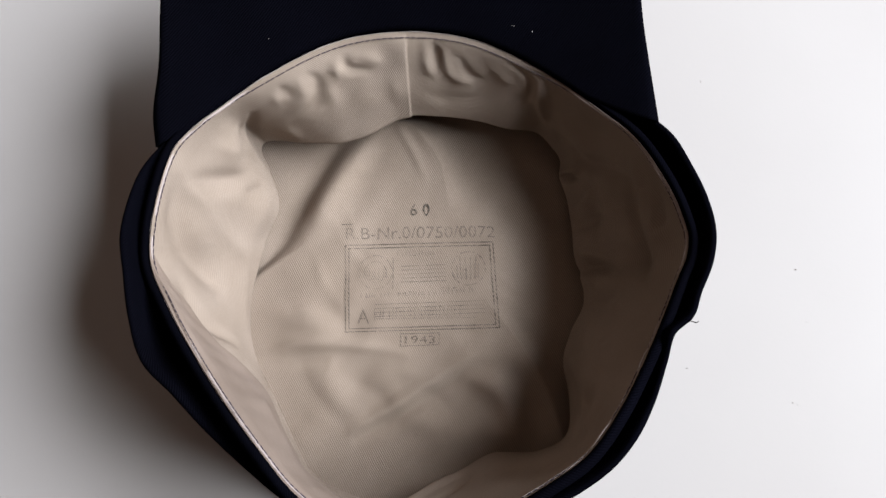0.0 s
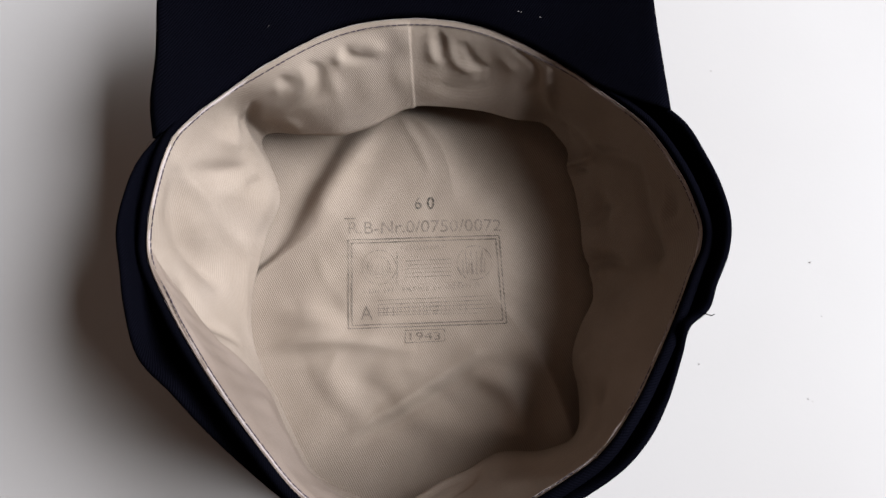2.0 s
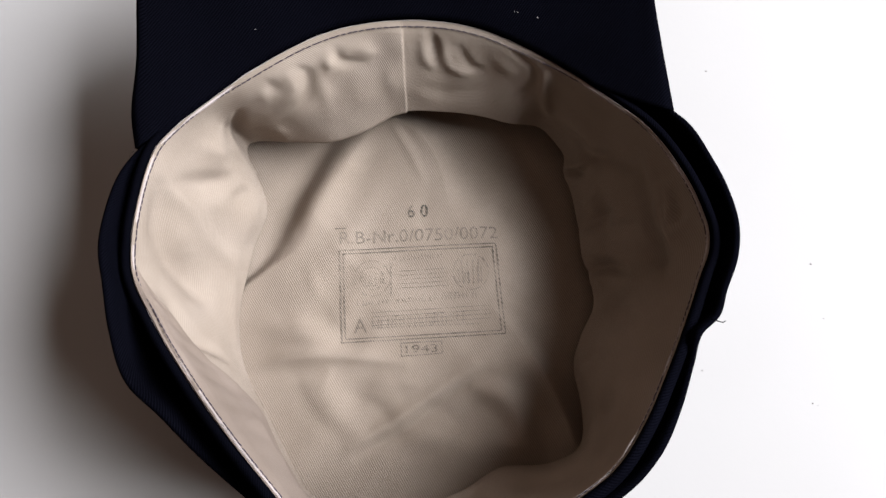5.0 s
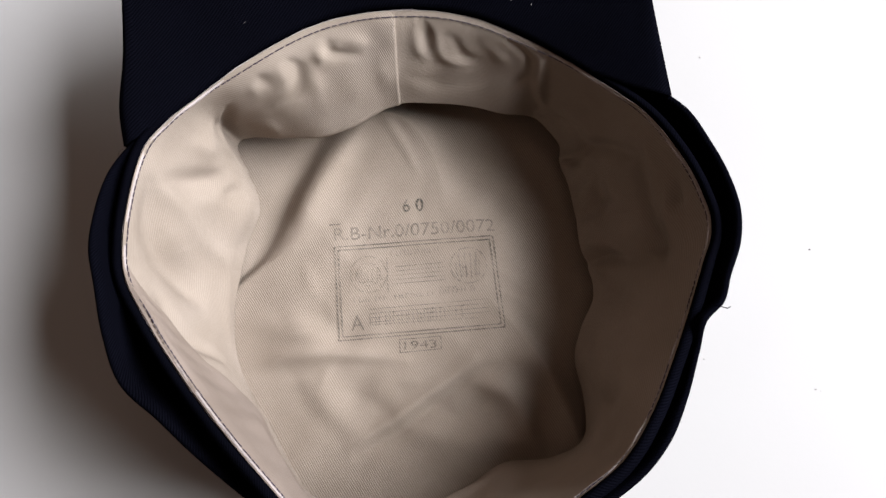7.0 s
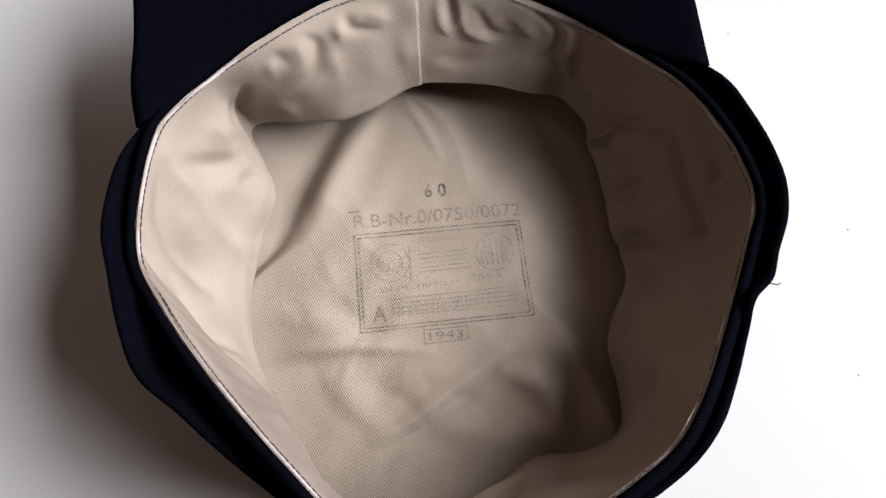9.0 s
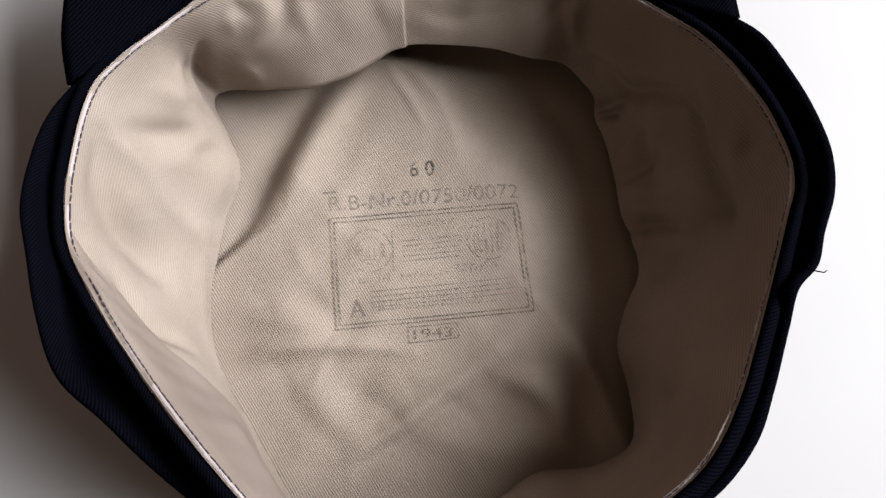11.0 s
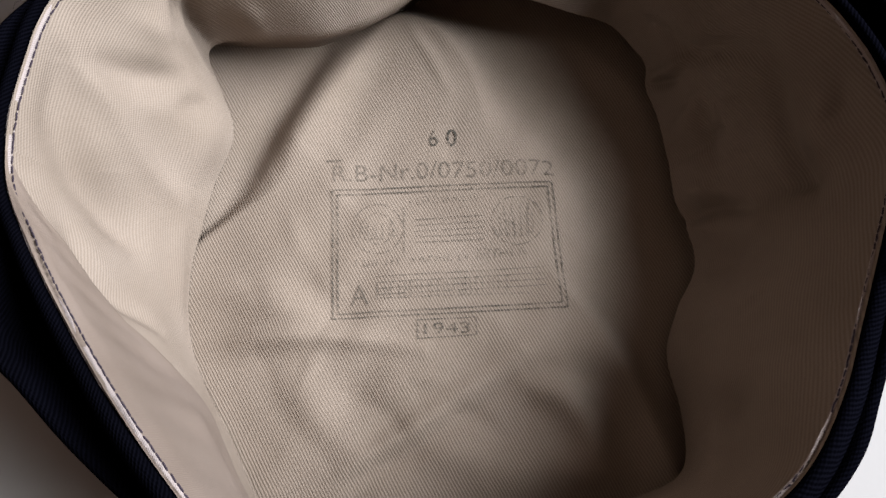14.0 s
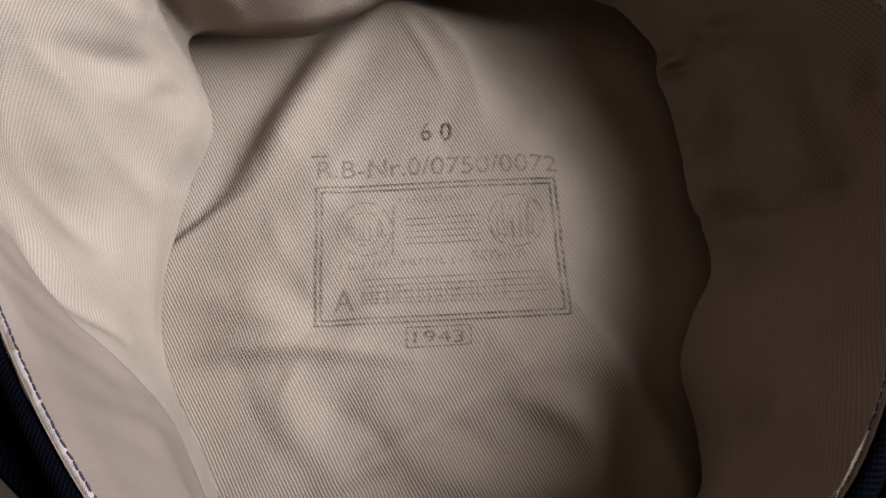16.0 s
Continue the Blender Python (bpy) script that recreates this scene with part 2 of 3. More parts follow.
FLAP = [(-174.2, 0.1134, 0.0877), (-165.2, 0.1137, 0.0881), (-156.0, 0.1134, 0.0898), (-146.8, 0.107, 0.0948), (-138.1, 0.1044, 0.0977), (-124.4, 0.1057, 0.0946), (-117.3, 0.108, 0.0931), (-89.3, 0.1145, 0.0904), (-77.8, 0.113, 0.0901), (-57.6, 0.1136, 0.09), (-49.8, 0.1139, 0.09), (-43.2, 0.1128, 0.0894), (-36.0, 0.1112, 0.0848), (-27.1, 0.107, 0.088), (-21.4, 0.1051, 0.0922), (-16.9, 0.1107, 0.0878), (-12.2, 0.1119, 0.087), (-5.4, 0.1157, 0.0854), (0.3, 0.1177, 0.0824), (7.1, 0.1168, 0.0802), (14.4, 0.1138, 0.08), (21.2, 0.1118, 0.0784), (28.1, 0.109, 0.072), (60.0, 0.098, 0.058), (95.0, 0.099, 0.056), (130.0, 0.104, 0.06), (157.0, 0.1105, 0.077), (164.8, 0.114, 0.0811), (172.1, 0.115, 0.0838), (179.1, 0.1151, 0.0863)]
FOLD = [(-177.3, 0.0813, 0.007), (-170.1, 0.0853, 0.006), (-158.6, 0.0905, 0.006), (-152.0, 0.0928, 0.006), (-143.0, 0.0950, 0.007), (-134.2, 0.0984, 0.008), (-126.5, 0.1040, 0.011), (-118.0, 0.109, 0.024), (-109.3, 0.1095, 0.034), (-96.4, 0.1098, 0.03), (-84.4, 0.1014, 0.022), (-71.7, 0.0955, 0.014), (-59.2, 0.1035, 0.016), (-51.9, 0.1045, 0.018), (-44.7, 0.0945, 0.012), (-38.4, 0.0834, 0.009), (-27.6, 0.0777, 0.011), (-17.2, 0.0783, 0.015), (1.0, 0.0718, 0.012), (12.0, 0.0726, 0.011), (24.7, 0.0754, 0.011), (30.6, 0.0764, 0.012), (34.8, 0.0808, 0.012), (41.0, 0.0822, 0.012), (47.0, 0.0815, 0.015), (54.9, 0.0723, 0.025), (65.6, 0.068, 0.029), (81.6, 0.0649, 0.031), (94.2, 0.0647, 0.032), (116.7, 0.0624, 0.03), (127.8, 0.0681, 0.028), (135.2, 0.0787, 0.025), (144.7, 0.0957, 0.015), (148.9, 0.0877, 0.012), (153.6, 0.0797, 0.012), (172.8, 0.0781, 0.008)]
PLATEAU = [(-170.0, 0.095, 0), (-140.0, 0.14, 0), (-90.0, 0.14, 0), (-58.0, 0.14, 0), (-47.0, 0.100, 0), (-36.0, 0.060, 0), (-25.0, 0.052, 0), (-12.0, 0.050, 0), (4.0, 0.050, 0), (20.0, 0.048, 0), (37.0, 0.044, 0), (55.0, 0.046, 0), (70.0, 0.053, 0), (80.0, 0.062, 0), (92.0, 0.071, 0), (108.0, 0.076, 0), (128.0, 0.067, 0), (157.0, 0.065, 0), (179.0, 0.074, 0)]

N = 1080
TH = np.linspace(-math.pi, math.pi, N, endpoint=False)
rim_r, rim_z = ring(RIM, TH)
flap_r, flap_z = ring(FLAP, TH)
fold_r, fold_z = ring(FOLD, TH)
COS, SIN = np.cos(TH), np.sin(TH)
ARC = np.concatenate((np.cumsum(np.hypot(np.diff(rim_r * COS, append=rim_r[0] * COS[0]), np.diff(rim_r * SIN, append=rim_r[0] * SIN[0]))),))
ARC1 = np.concatenate(([0.0], ARC))


def polar(r, z):
    return np.stack((r * COS, r * SIN, z), -1)


cap = tagged(new("cap"), "dark navy peaked cap upside down, beige twill lining showing", "cap")


# ---- crown lining ----
CREASES = [
    ([(-0.083, -0.0425), (-0.07, -0.0405), (-0.058, -0.0392), (-0.035, -0.0400), (-0.010, -0.0440)], 0.0030, 0.0032),
    ([(-0.084, -0.0480), (-0.066, -0.0470), (-0.050, -0.046)], 0.0035, -0.0020),
    ([(-0.034, -0.0795), (-0.018, -0.0710), (-0.005, -0.0635), (0.020, -0.0470)], 0.0034, 0.0036),
    ([(-0.032, -0.0830), (-0.016, -0.0755), (-0.004, -0.0680), (0.021, -0.0520)], 0.0032, -0.0026),
    ([(-0.050, -0.050), (-0.043, -0.062), (-0.030, -0.076)], 0.008, 0.0014),
    ([(-0.040, -0.046), (-0.032, -0.058), (-0.022, -0.070)], 0.008, -0.0018),
    ([(0.022, -0.056), (0.036, -0.063), (0.043, -0.080)], 0.0050, 0.0058),
    ([(0.038, -0.050), (0.049, -0.064), (0.053, -0.086)], 0.0055, -0.0042),
    ([(0.010, -0.043), (0.034, -0.047), (0.050, -0.040)], 0.007, 0.0022),
    ([(0.010, -0.086), (0.03, -0.080), (0.05, -0.092)], 0.007, 0.0030),
    ([(-0.012, 0.066), (-0.004, 0.052), (0.001, 0.040)], 0.0020, 0.0010),
    ([(-0.008, 0.066), (0.000, 0.054)], 0.0024, -0.0009),
    ([(-0.076, -0.016), (-0.05, -0.022), (-0.030, -0.032)], 0.006, -0.0018),
    ([(-0.074, -0.026), (-0.052, -0.030), (-0.04, -0.036)], 0.005, 0.0018),
    ([(-0.032, 0.062), (-0.042, 0.044), (-0.053, 0.026), (-0.066, 0.002)], 0.0080, 0.0042),
    ([(-0.044, 0.058), (-0.057, 0.036), (-0.067, 0.018), (-0.076, 0.002)], 0.0065, -0.0042),
    ([(0.018, 0.070), (0.030, 0.0585), (0.044, 0.0445), (0.058, 0.0315), (0.076, 0.017)], 0.0062, -0.0060),
    ([(0.040, 0.066), (0.056, 0.050), (0.068, 0.036)], 0.0060, 0.0030),
    ([(0.020, 0.052), (0.038, 0.035), (0.058, 0.014)], 0.0070, 0.0022),
    ([(0.034, 0.024), (0.046, 0.009), (0.056, -0.003), (0.070, -0.015)], 0.0070, -0.0034),
    ([(0.045, 0.012), (0.055, -0.012)], 0.008, -0.0014),
    ([(-0.062, -0.052), (-0.050, -0.066), (-0.036, -0.078)], 0.0045, -0.0016),
    ([(-0.020, -0.072), (0.000, -0.076), (0.016, -0.082)], 0.005, 0.0018),
    ([(0.040, -0.030), (0.054, -0.028)], 0.0045, 0.0016),
    ([(-0.016, 0.060), (-0.028, 0.046), (-0.040, 0.030)], 0.0045, -0.0010),
]

# small handling wrinkles, mostly across the slack parts of the cloth
wrinkle = random.Random(21)
for k in range(34):
    a, d = wrinkle.uniform(0, math.tau), 0.022 + 0.055 * wrinkle.random()
    px, py, lean, span = d * math.cos(a), d * math.sin(a) - 0.012, wrinkle.gauss(-0.5, 0.6), wrinkle.uniform(0.006, 0.016)
    bend = wrinkle.uniform(-0.25, 0.25) * span
    ends = [(px - span * math.cos(lean), py - span * math.sin(lean)), (px - bend * math.sin(lean), py + bend * math.cos(lean)), (px + span * math.cos(lean), py + span * math.sin(lean))]
    CREASES.append((ends, wrinkle.uniform(0.0018, 0.0036), wrinkle.choice((-1, 1, 1)) * wrinkle.uniform(0.0002, 0.0006)))


def crown_height(x, y):
    th = np.arctan2(y, x)
    r = np.hypot(x, y)
    pl = ring(PLATEAU, th)[0]
    fr, fz = ring(FOLD, th)
    drop = smooth01(0, 25, np.degrees(th)) * (1 - smooth01(60, 100, np.degrees(th)))
    tilt = 0.0012 * smooth01(0.000, 0.050, 0.85 * x + 0.53 * y)
    nw = smooth01(100, 115, np.degrees(th)) * (1 - smooth01(168, 179, np.degrees(th)))
    east = smooth01(-75, -45, np.degrees(th)) * (1 - smooth01(62, 104, np.degrees(th)))
    h = 0.0022 - 0.0009 * drop + (0.0093 + 0.0009 * drop + tilt) * smooth01(pl + 0.0045 + 0.006 * east + 0.004 * nw, pl - 0.0055 - 0.016 * east - 0.006 * nw, r)
    h = h - 0.0010 * (r / 0.08) ** 2
    h = h + 0.0003 * np.sin(150 * x + 60 * y + 1.5 * np.sin(90 * y)) + 0.0003 * np.sin(210 * y - 120 * x + 2.0 * np.sin(110 * x))
    for pts, w, a in CREASES:
        h = h + 0.8 * stroke(x, y, pts, w, a)
    west = smooth01(135, 165, np.degrees(th) % 360) * (1 - smooth01(250, 275, np.degrees(th) % 360))
    edge = smooth01(fr + 0.003, fr - 0.010 - 0.026 * west, r)
    under = np.maximum(fz - 0.0035 + 0.0030 * west, 0.0015)
    low = -0.002 * np.log(np.exp(-h / 0.002) + np.exp(-under / 0.002))
    z = low + (h - low) * edge
    return 0.0012 + 0.0022 * np.logaddexp(0.0, (z - 0.0012) / 0.0022 - 0.4)


HOLLOW = smooth01(22, 36, np.degrees(TH)) * (1 - smooth01(88, 104, np.degrees(TH)))
M = 150
f = np.linspace(0.002, 1, M)[:, None]
rr = f * (np.minimum(fold_r + 0.012 + 0.008 * HOLLOW, 0.121))[None, :]
cx, cy = rr * COS[None, :], rr * SIN[None, :]
cz = crown_height(cx, cy)
uv = np.stack((cx, cy), -1)
uv = np.concatenate((uv, uv[:, :1]), 1)
bm = sheet(np.stack((cx, cy, cz), -1), uv, True)
bm.faces.new([v for v in bm.verts][:N])
crown_lining = part("crown_lining", bm, LINING, cap, "stamped beige twill crown lining, creased")

# ---- side lining: hangs from the rim, puckered, its lower edge tucked under ----
# puckers as (degrees, share of the drop) lines, width in those units, height in metres
PUCKERS = [
    ([(110.5, 0.2), (110.0, 0.33), (104.0, 0.41)], 1.9, -0.0026),
    ([(113.5, 0.21), (114.5, 0.36)], 1.8, 0.0030),
    ([(106.0, 0.23), (100.0, 0.34)], 2.2, 0.0022),
    ([(121.5, 0.23), (120.5, 0.35), (124.0, 0.52), (132.5, 0.64)], 1.9, -0.0026),
    ([(125.0, 0.22), (126.0, 0.4), (131.0, 0.52)], 2.0, 0.0028),
    ([(118.0, 0.42), (119.5, 0.63)], 2.6, 0.0022),
    ([(130.0, 0.21), (129.5, 0.37)], 1.7, -0.0018),
    ([(133.0, 0.28), (134.0, 0.44)], 1.6, 0.0020),
    ([(87.0, 0.12), (86.5, 0.43), (84.0, 0.55)], 1.8, 0.0021),
    ([(84.2, 0.17), (83.2, 0.45)], 1.6, -0.0019),
    ([(81.5, 0.22), (79.0, 0.5), (72.5, 0.58)], 1.9, 0.0024),
    ([(76.5, 0.30), (73.0, 0.47), (69.0, 0.50)], 1.9, -0.0020),
    ([(61.5, 0.14), (55.0, 0.22), (53.5, 0.43), (57.0, 0.66)], 1.7, -0.0024),
    ([(52.0, 0.15), (49.5, 0.45), (46.5, 0.73)], 1.6, 0.0028),
    ([(66.0, 0.32), (59.0, 0.42)], 2.6, 0.0016),
    ([(98.0, 0.55), (97.0, 0.8)], 3.0, 0.0016),
    ([(68.0, 0.72), (78.0, 0.80), (88.0, 0.74)], 2.6, -0.0016),
    ([(22.0, 0.04), (14.0, 0.16)], 1.8, 0.0042),
    ([(10.5, 0.04), (5.5, 0.09), (2.5, 0.16)], 1.2, -0.0050),
    ([(8.0, 0.10), (-2.0, 0.22)], 1.6, 0.0034),
    ([(39.5, 0.71), (28.5, 0.53), (25.5, 0.41), (18.5, 0.21)], 2.0, -0.0056),
    ([(16.0, 0.23), (6.5, 0.33), (-1.5, 0.31), (-8.0, 0.24)], 1.8, -0.0054),
    ([(14.0, 0.10), (5.0, 0.19), (-5.0, 0.13)], 3.0, 0.0050),
    ([(30.0, 0.96), (26.5, 0.74)], 1.1, -0.0044),
    ([(32.0, 0.97), (29.0, 0.72), (28.0, 0.56)], 1.2, 0.0048),
    ([(-5.5, 0.98), (-4.0, 0.79), (-6.5, 0.60)], 1.7, -0.0058),
    ([(-9.0, 0.95), (-8.5, 0.78)], 2.0, 0.0044),
    ([(1.0, 0.94), (0.0, 0.75)], 2.0, 0.0038),
    ([(-0.5, 0.44), (-6.0, 0.28)], 2.4, -0.0036),
    ([(-30.0, 0.75), (-24.0, 0.35)], 4.0, 0.0046),
    ([(-46.0, 0.60), (-40.0, 0.30)], 3.0, -0.0044),
    ([(18.5, 0.62), (10.5, 0.72), (4.0, 0.71)], 2.2, -0.0040),
    ([(264.0, 0.80), (272.0, 0.92), (282.0, 0.90)], 2.2, 0.0060),
    ([(268.0, 0.64), (280.0, 0.72)], 1.8, -0.0036),
    ([(20.0, 0.62), (17.0, 0.92)], 2.2, 0.0036),
    ([(12.0, 0.66), (10.0, 0.95)], 1.8, -0.0040),
    ([(-14.0, 0.55), (-17.0, 0.90)], 2.4, -0.0034),
    ([(162.0, 0.08), (168.0, 0.38), (173.5, 0.60), (178.0, 0.83)], 2.0, 0.0026),
    ([(165.5, 0.10), (175.5, 0.22), (182.5, 0.40), (188.0, 0.60)], 3.2, -0.0056),
    ([(162.5, 0.24), (159.5, 0.46), (154.5, 0.64)], 2.6, -0.0046),
    ([(160.5, 0.66), (155.5, 0.85)], 2.2, -0.0024),
    ([(152.0, 0.30), (149.0, 0.52)], 2.2, 0.0024),
    ([(144.0, 0.42), (146.5, 0.60)], 1.8, -0.0030),
    ([(155.0, 0.90), (164.5, 0.84), (174.0, 0.84)], 3.0, 0.0032),
    ([(177.5, 0.86), (193.5, 0.91), (202.5, 0.93)], 2.2, 0.0022),
    ([(177.0, 0.46), (190.5, 0.60)], 3.0, -0.0020),
    ([(140.0, 0.40), (143.0, 0.68), (143.2, 0.95)], 1.3, -0.0050),
    ([(146.0, 0.40), (147.0, 0.70), (148.5, 0.95)], 1.8, 0.0040),
    ([(137.5, 0.72), (136.0, 0.92)], 2.2, 0.0030),
    ([(188.5, 0.20), (197.0, 0.33), (205.0, 0.66)], 2.0, -0.0040),
    ([(222.0, 0.45), (236.0, 0.55)], 3.0, 0.0020),
    ([(228.0, 0.75), (240.0, 0.70)], 3.0, -0.0018),
    ([(262.0, 0.45), (275.0, 0.55)], 4.0, 0.0040),
    ([(285.0, 0.60), (300.0, 0.55)], 4.0, -0.0030),
]
for k in range(40):
    a, q = wrinkle.uniform(-60, 50), wrinkle.uniform(0.22, 0.82)
    PUCKERS.append(([(a, q), (a + wrinkle.uniform(-5, 5), q + wrinkle.uniform(0.08, 0.22))], wrinkle.uniform(0.8, 1.5), wrinkle.choice((-1, 1)) * wrinkle.uniform(0.0004, 0.0011)))
MV = 112
v = np.linspace(0, 1, MV)[:, None]
deg = np.degrees(TH)[None, :]
wr = rim_r[None, :] * (1 - v) + fold_r[None, :] * v
sag = v ** (0.92 - 0.26 * smooth01(-75, -40, deg) * (1 - smooth01(25, 50, deg)) + 0.55 * smooth01(40, 70, deg) * (1 - smooth01(125, 150, deg)))
wz = rim_z[None, :] * (1 - sag) + fold_z[None, :] * sag
puff = np.zeros((MV, N))
for pts, w, a in PUCKERS:
    lift = np.zeros((MV, N))
    for turn in (-360, 0, 360):
        lift += stroke(deg + turn, np.repeat(v, N, 1) * 34.0, [(p, q * 34.0) for p, q in pts], w * (0.82 if 60 < pts[0][0] < 135 else 1.0), a)
    puff += (0.95 if a < 0 else 0.68) * (0.6 if 60 < pts[0][0] < 135 else 0.7 if -60 < pts[0][0] < 50 else 1.0) * lift
rng = np.random.default_rng(7)
for k in range(3, 34):
    puff += 0.0016 / k * np.sin(k * TH[None, :] + rng.uniform(0, 6.3) + 2.4 * np.sin(3.5 * v + k)) * np.sin(np.pi * v)
# overlapped front seam and the facing strip with its raised border
puff += 0.0009 * smooth01(91.7, 92.2, deg - 1.6 * v) * (1 - smooth01(93, 101, deg))
puff *= smooth01(0, 0.14, v)
wr = wr - puff * 0.9
wz = wz + puff * 0.45
tuck = np.linspace(0, 1, 9)[1:, None]
tr = fold_r[None, :] - puff[-1][None, :] * 0.9 + (0.011 + 0.008 * HOLLOW[None, :]) * (1 - np.cos(tuck * np.pi)) / 2 - 0.0016 * np.sin(tuck * np.pi)
tz = wz[-1][None, :] + (0.0014 - wz[-1][None, :]) * tuck ** (1.3 + 0.9 * HOLLOW[None, :])
sr, sz = np.concatenate((wr, tr)), np.concatenate((wz, tz))
grid = np.stack((sr * COS[None, :], sr * SIN[None, :], sz), -1)
down = np.concatenate(([0], np.cumsum(np.hypot(np.diff(sr, axis=0), np.diff(sz, axis=0)).mean(1))))
uv = np.stack((np.repeat(ARC1[None, :], len(down), 0), np.repeat(down[:, None], N + 1, 1)), -1)
panel = np.where((np.degrees(TH) > 92.2) & (np.degrees(TH) < 142), 13.0, np.where((np.degrees(TH) >= 142) | (np.degrees(TH) < -100), -70.0, -75.0))
side_lining = part("side_lining", sheet(grid, uv, True, np.radians(panel)), SOFT, cap, "puckered beige twill side lining")

# smooth facing strip sewn over the side lining at the back
FACING_DEG = [180, 184, 190, 194, 200, 206, 209, 213, 217, 226, 233, 238, 247, 268, 284]
FACING_V = [0.005, 0.05, 0.10, 0.16, 0.24, 0.36, 0.47, 0.62, 0.70, 0.77, 0.82, 0.84, 0.64, 0.48, 0.03]
cols = np.where((np.degrees(TH) % 360 > 180.0) & (np.degrees(TH) % 360 < 283))[0]
limit = np.interp(np.degrees(TH[cols]) % 360, FACING_DEG, FACING_V)
FT = 30
g = np.zeros((FT, len(cols), 3))
for a, q in enumerate(np.linspace(0, 1, FT)):
    level = limit * min(q * 1.04, 1.0) * (MV - 1)
    lo = np.clip(level.astype(int), 0, MV - 2)
    fr_ = level - lo
    base = grid[lo, cols] * (1 - fr_)[:, None] + grid[lo + 1, cols] * fr_[:, None]
    lift = 0.0027 * min(1.0, q * 8) * (1.0 if q < 0.93 else max(0.0, (1 - q) / 0.07) ** 0.5) + 0.4 * (0.0007 * np.sin(TH[cols] * 19 + 5 * q) + 0.0005 * np.sin(TH[cols] * 43 - 9 * q + 1.0) + 0.0009 * np.sin(TH[cols] * 9 + 7 * q)) * q * (1 - q) * 4
    g[a] = base + np.stack((-COS[cols] * 0.8, -SIN[cols] * 0.8, 0.6 + 0 * cols), -1) * (lift * smooth01(180, 192, np.degrees(TH[cols]) % 360))[:, None]
fuv = np.stack((np.repeat(ARC1[cols][None, :], FT, 0), np.repeat(np.linspace(0, 0.06, FT)[:, None], len(cols), 1)), -1)
part("facing_strip", sheet(g, fuv, False), FACING, cap, "smooth pale cotton facing strip")


def band(profile, name, mat, label=""):
    """A closed band round the cap from a list of (radius, height) rows."""
    g = np.stack([polar(r, z) for r, z in profile])
    d = np.concatenate(([0], np.cumsum(np.linalg.norm(np.diff(g, axis=0), axis=-1).mean(1))))
    u = np.stack((np.repeat(ARC1[None, :], len(d), 0), np.repeat(d[:, None], N + 1, 1)), -1)
    return part(name, sheet(g, u, True), mat, cap, label)


# turned edge of the lining, then the navy body rolling over outside it
wob = 0.0003 * np.sin(17 * TH) + 0.0002 * np.sin(41 * TH + 1)
turned = (np.degrees(TH) + 30) % 360
lit = smooth01(12, 36, turned) * (1 - smooth01(245, 275, turned))
band([(rim_r - 0.0006, rim_z - 0.0022), (rim_r - 0.0005 + wob * 0.6, rim_z - 0.0019 + 0.0004 * lit), (rim_r - 0.0004 + wob, rim_z - 0.0016 + 0.0008 * lit), (rim_r + 0.0005 * lit + wob * 0.5, rim_z - 0.0016 + 0.0010 * lit), (rim_r + 0.0003 + 0.0008 * lit, rim_z - 0.0018)], "lining_edge", EDGE, "pale turned edge of the lining")
base_r = np.maximum(np.minimum(fold_r + 0.017 + 0.009 * HOLLOW, 0.126), 0.094)
rolled = [(rim_r + 0.0006, rim_z - 0.004), (rim_r + 0.0002 + 0.0008 * lit, rim_z - 0.0004), (rim_r + 0.0007 + 0.0005 * lit, rim_z + 0.0008), (rim_r + 0.0018, rim_z + 0.0014), (rim_r + 0.0032, rim_z + 0.0010), (rim_r + 0.0043, rim_z - 0.0004), (rim_r + 0.0047, rim_z - 0.003)]
lower = [(rim_r + 0.0046 + (base_r - rim_r - 0.0046) * k * k, (rim_z - 0.003) * (1 - k) + 0.004 * k) for k in (0.15, 0.3, 0.5, 0.7, 0.85, 0.95)]
band(rolled + lower + [(base_r - 0.002, 0 * base_r + 0.0012), (base_r - 0.012, 0 * base_r + 0.0004), (0.3 * base_r, 0 * base_r + 0.0004), (0.004 + 0 * base_r, 0 * base_r + 0.0004)], "body", NAVY, "dark navy twill cap body")

# folded-up ear flap, standing off the body
fl = flap_r - 0.0022
fin = np.maximum(fl - 0.006, rim_r + 0.0052)
flap_rows = [(fin, flap_z - 0.030), (np.maximum(fl - 0.0035, rim_r + 0.0052), flap_z - 0.012), (fl - 0.0016, flap_z - 0.003), (fl - 0.0006, flap_z - 0.0006), (fl + 0.0006, flap_z + 0.0002), (fl + 0.0017, flap_z - 0.0006), (fl + 0.0022, flap_z - 0.003), (fl + 0.0018, flap_z - 0.012), (fl + 0.0006, flap_z * 0.6), (np.maximum(fl - 0.002, base_r - 0.004), flap_z * 0.35), (np.maximum(base_r + 0.002, fl - 0.006), flap_z * 0.14)]
band(flap_rows, "ear_flap", NAVY, "folded-up dark navy ear flap")


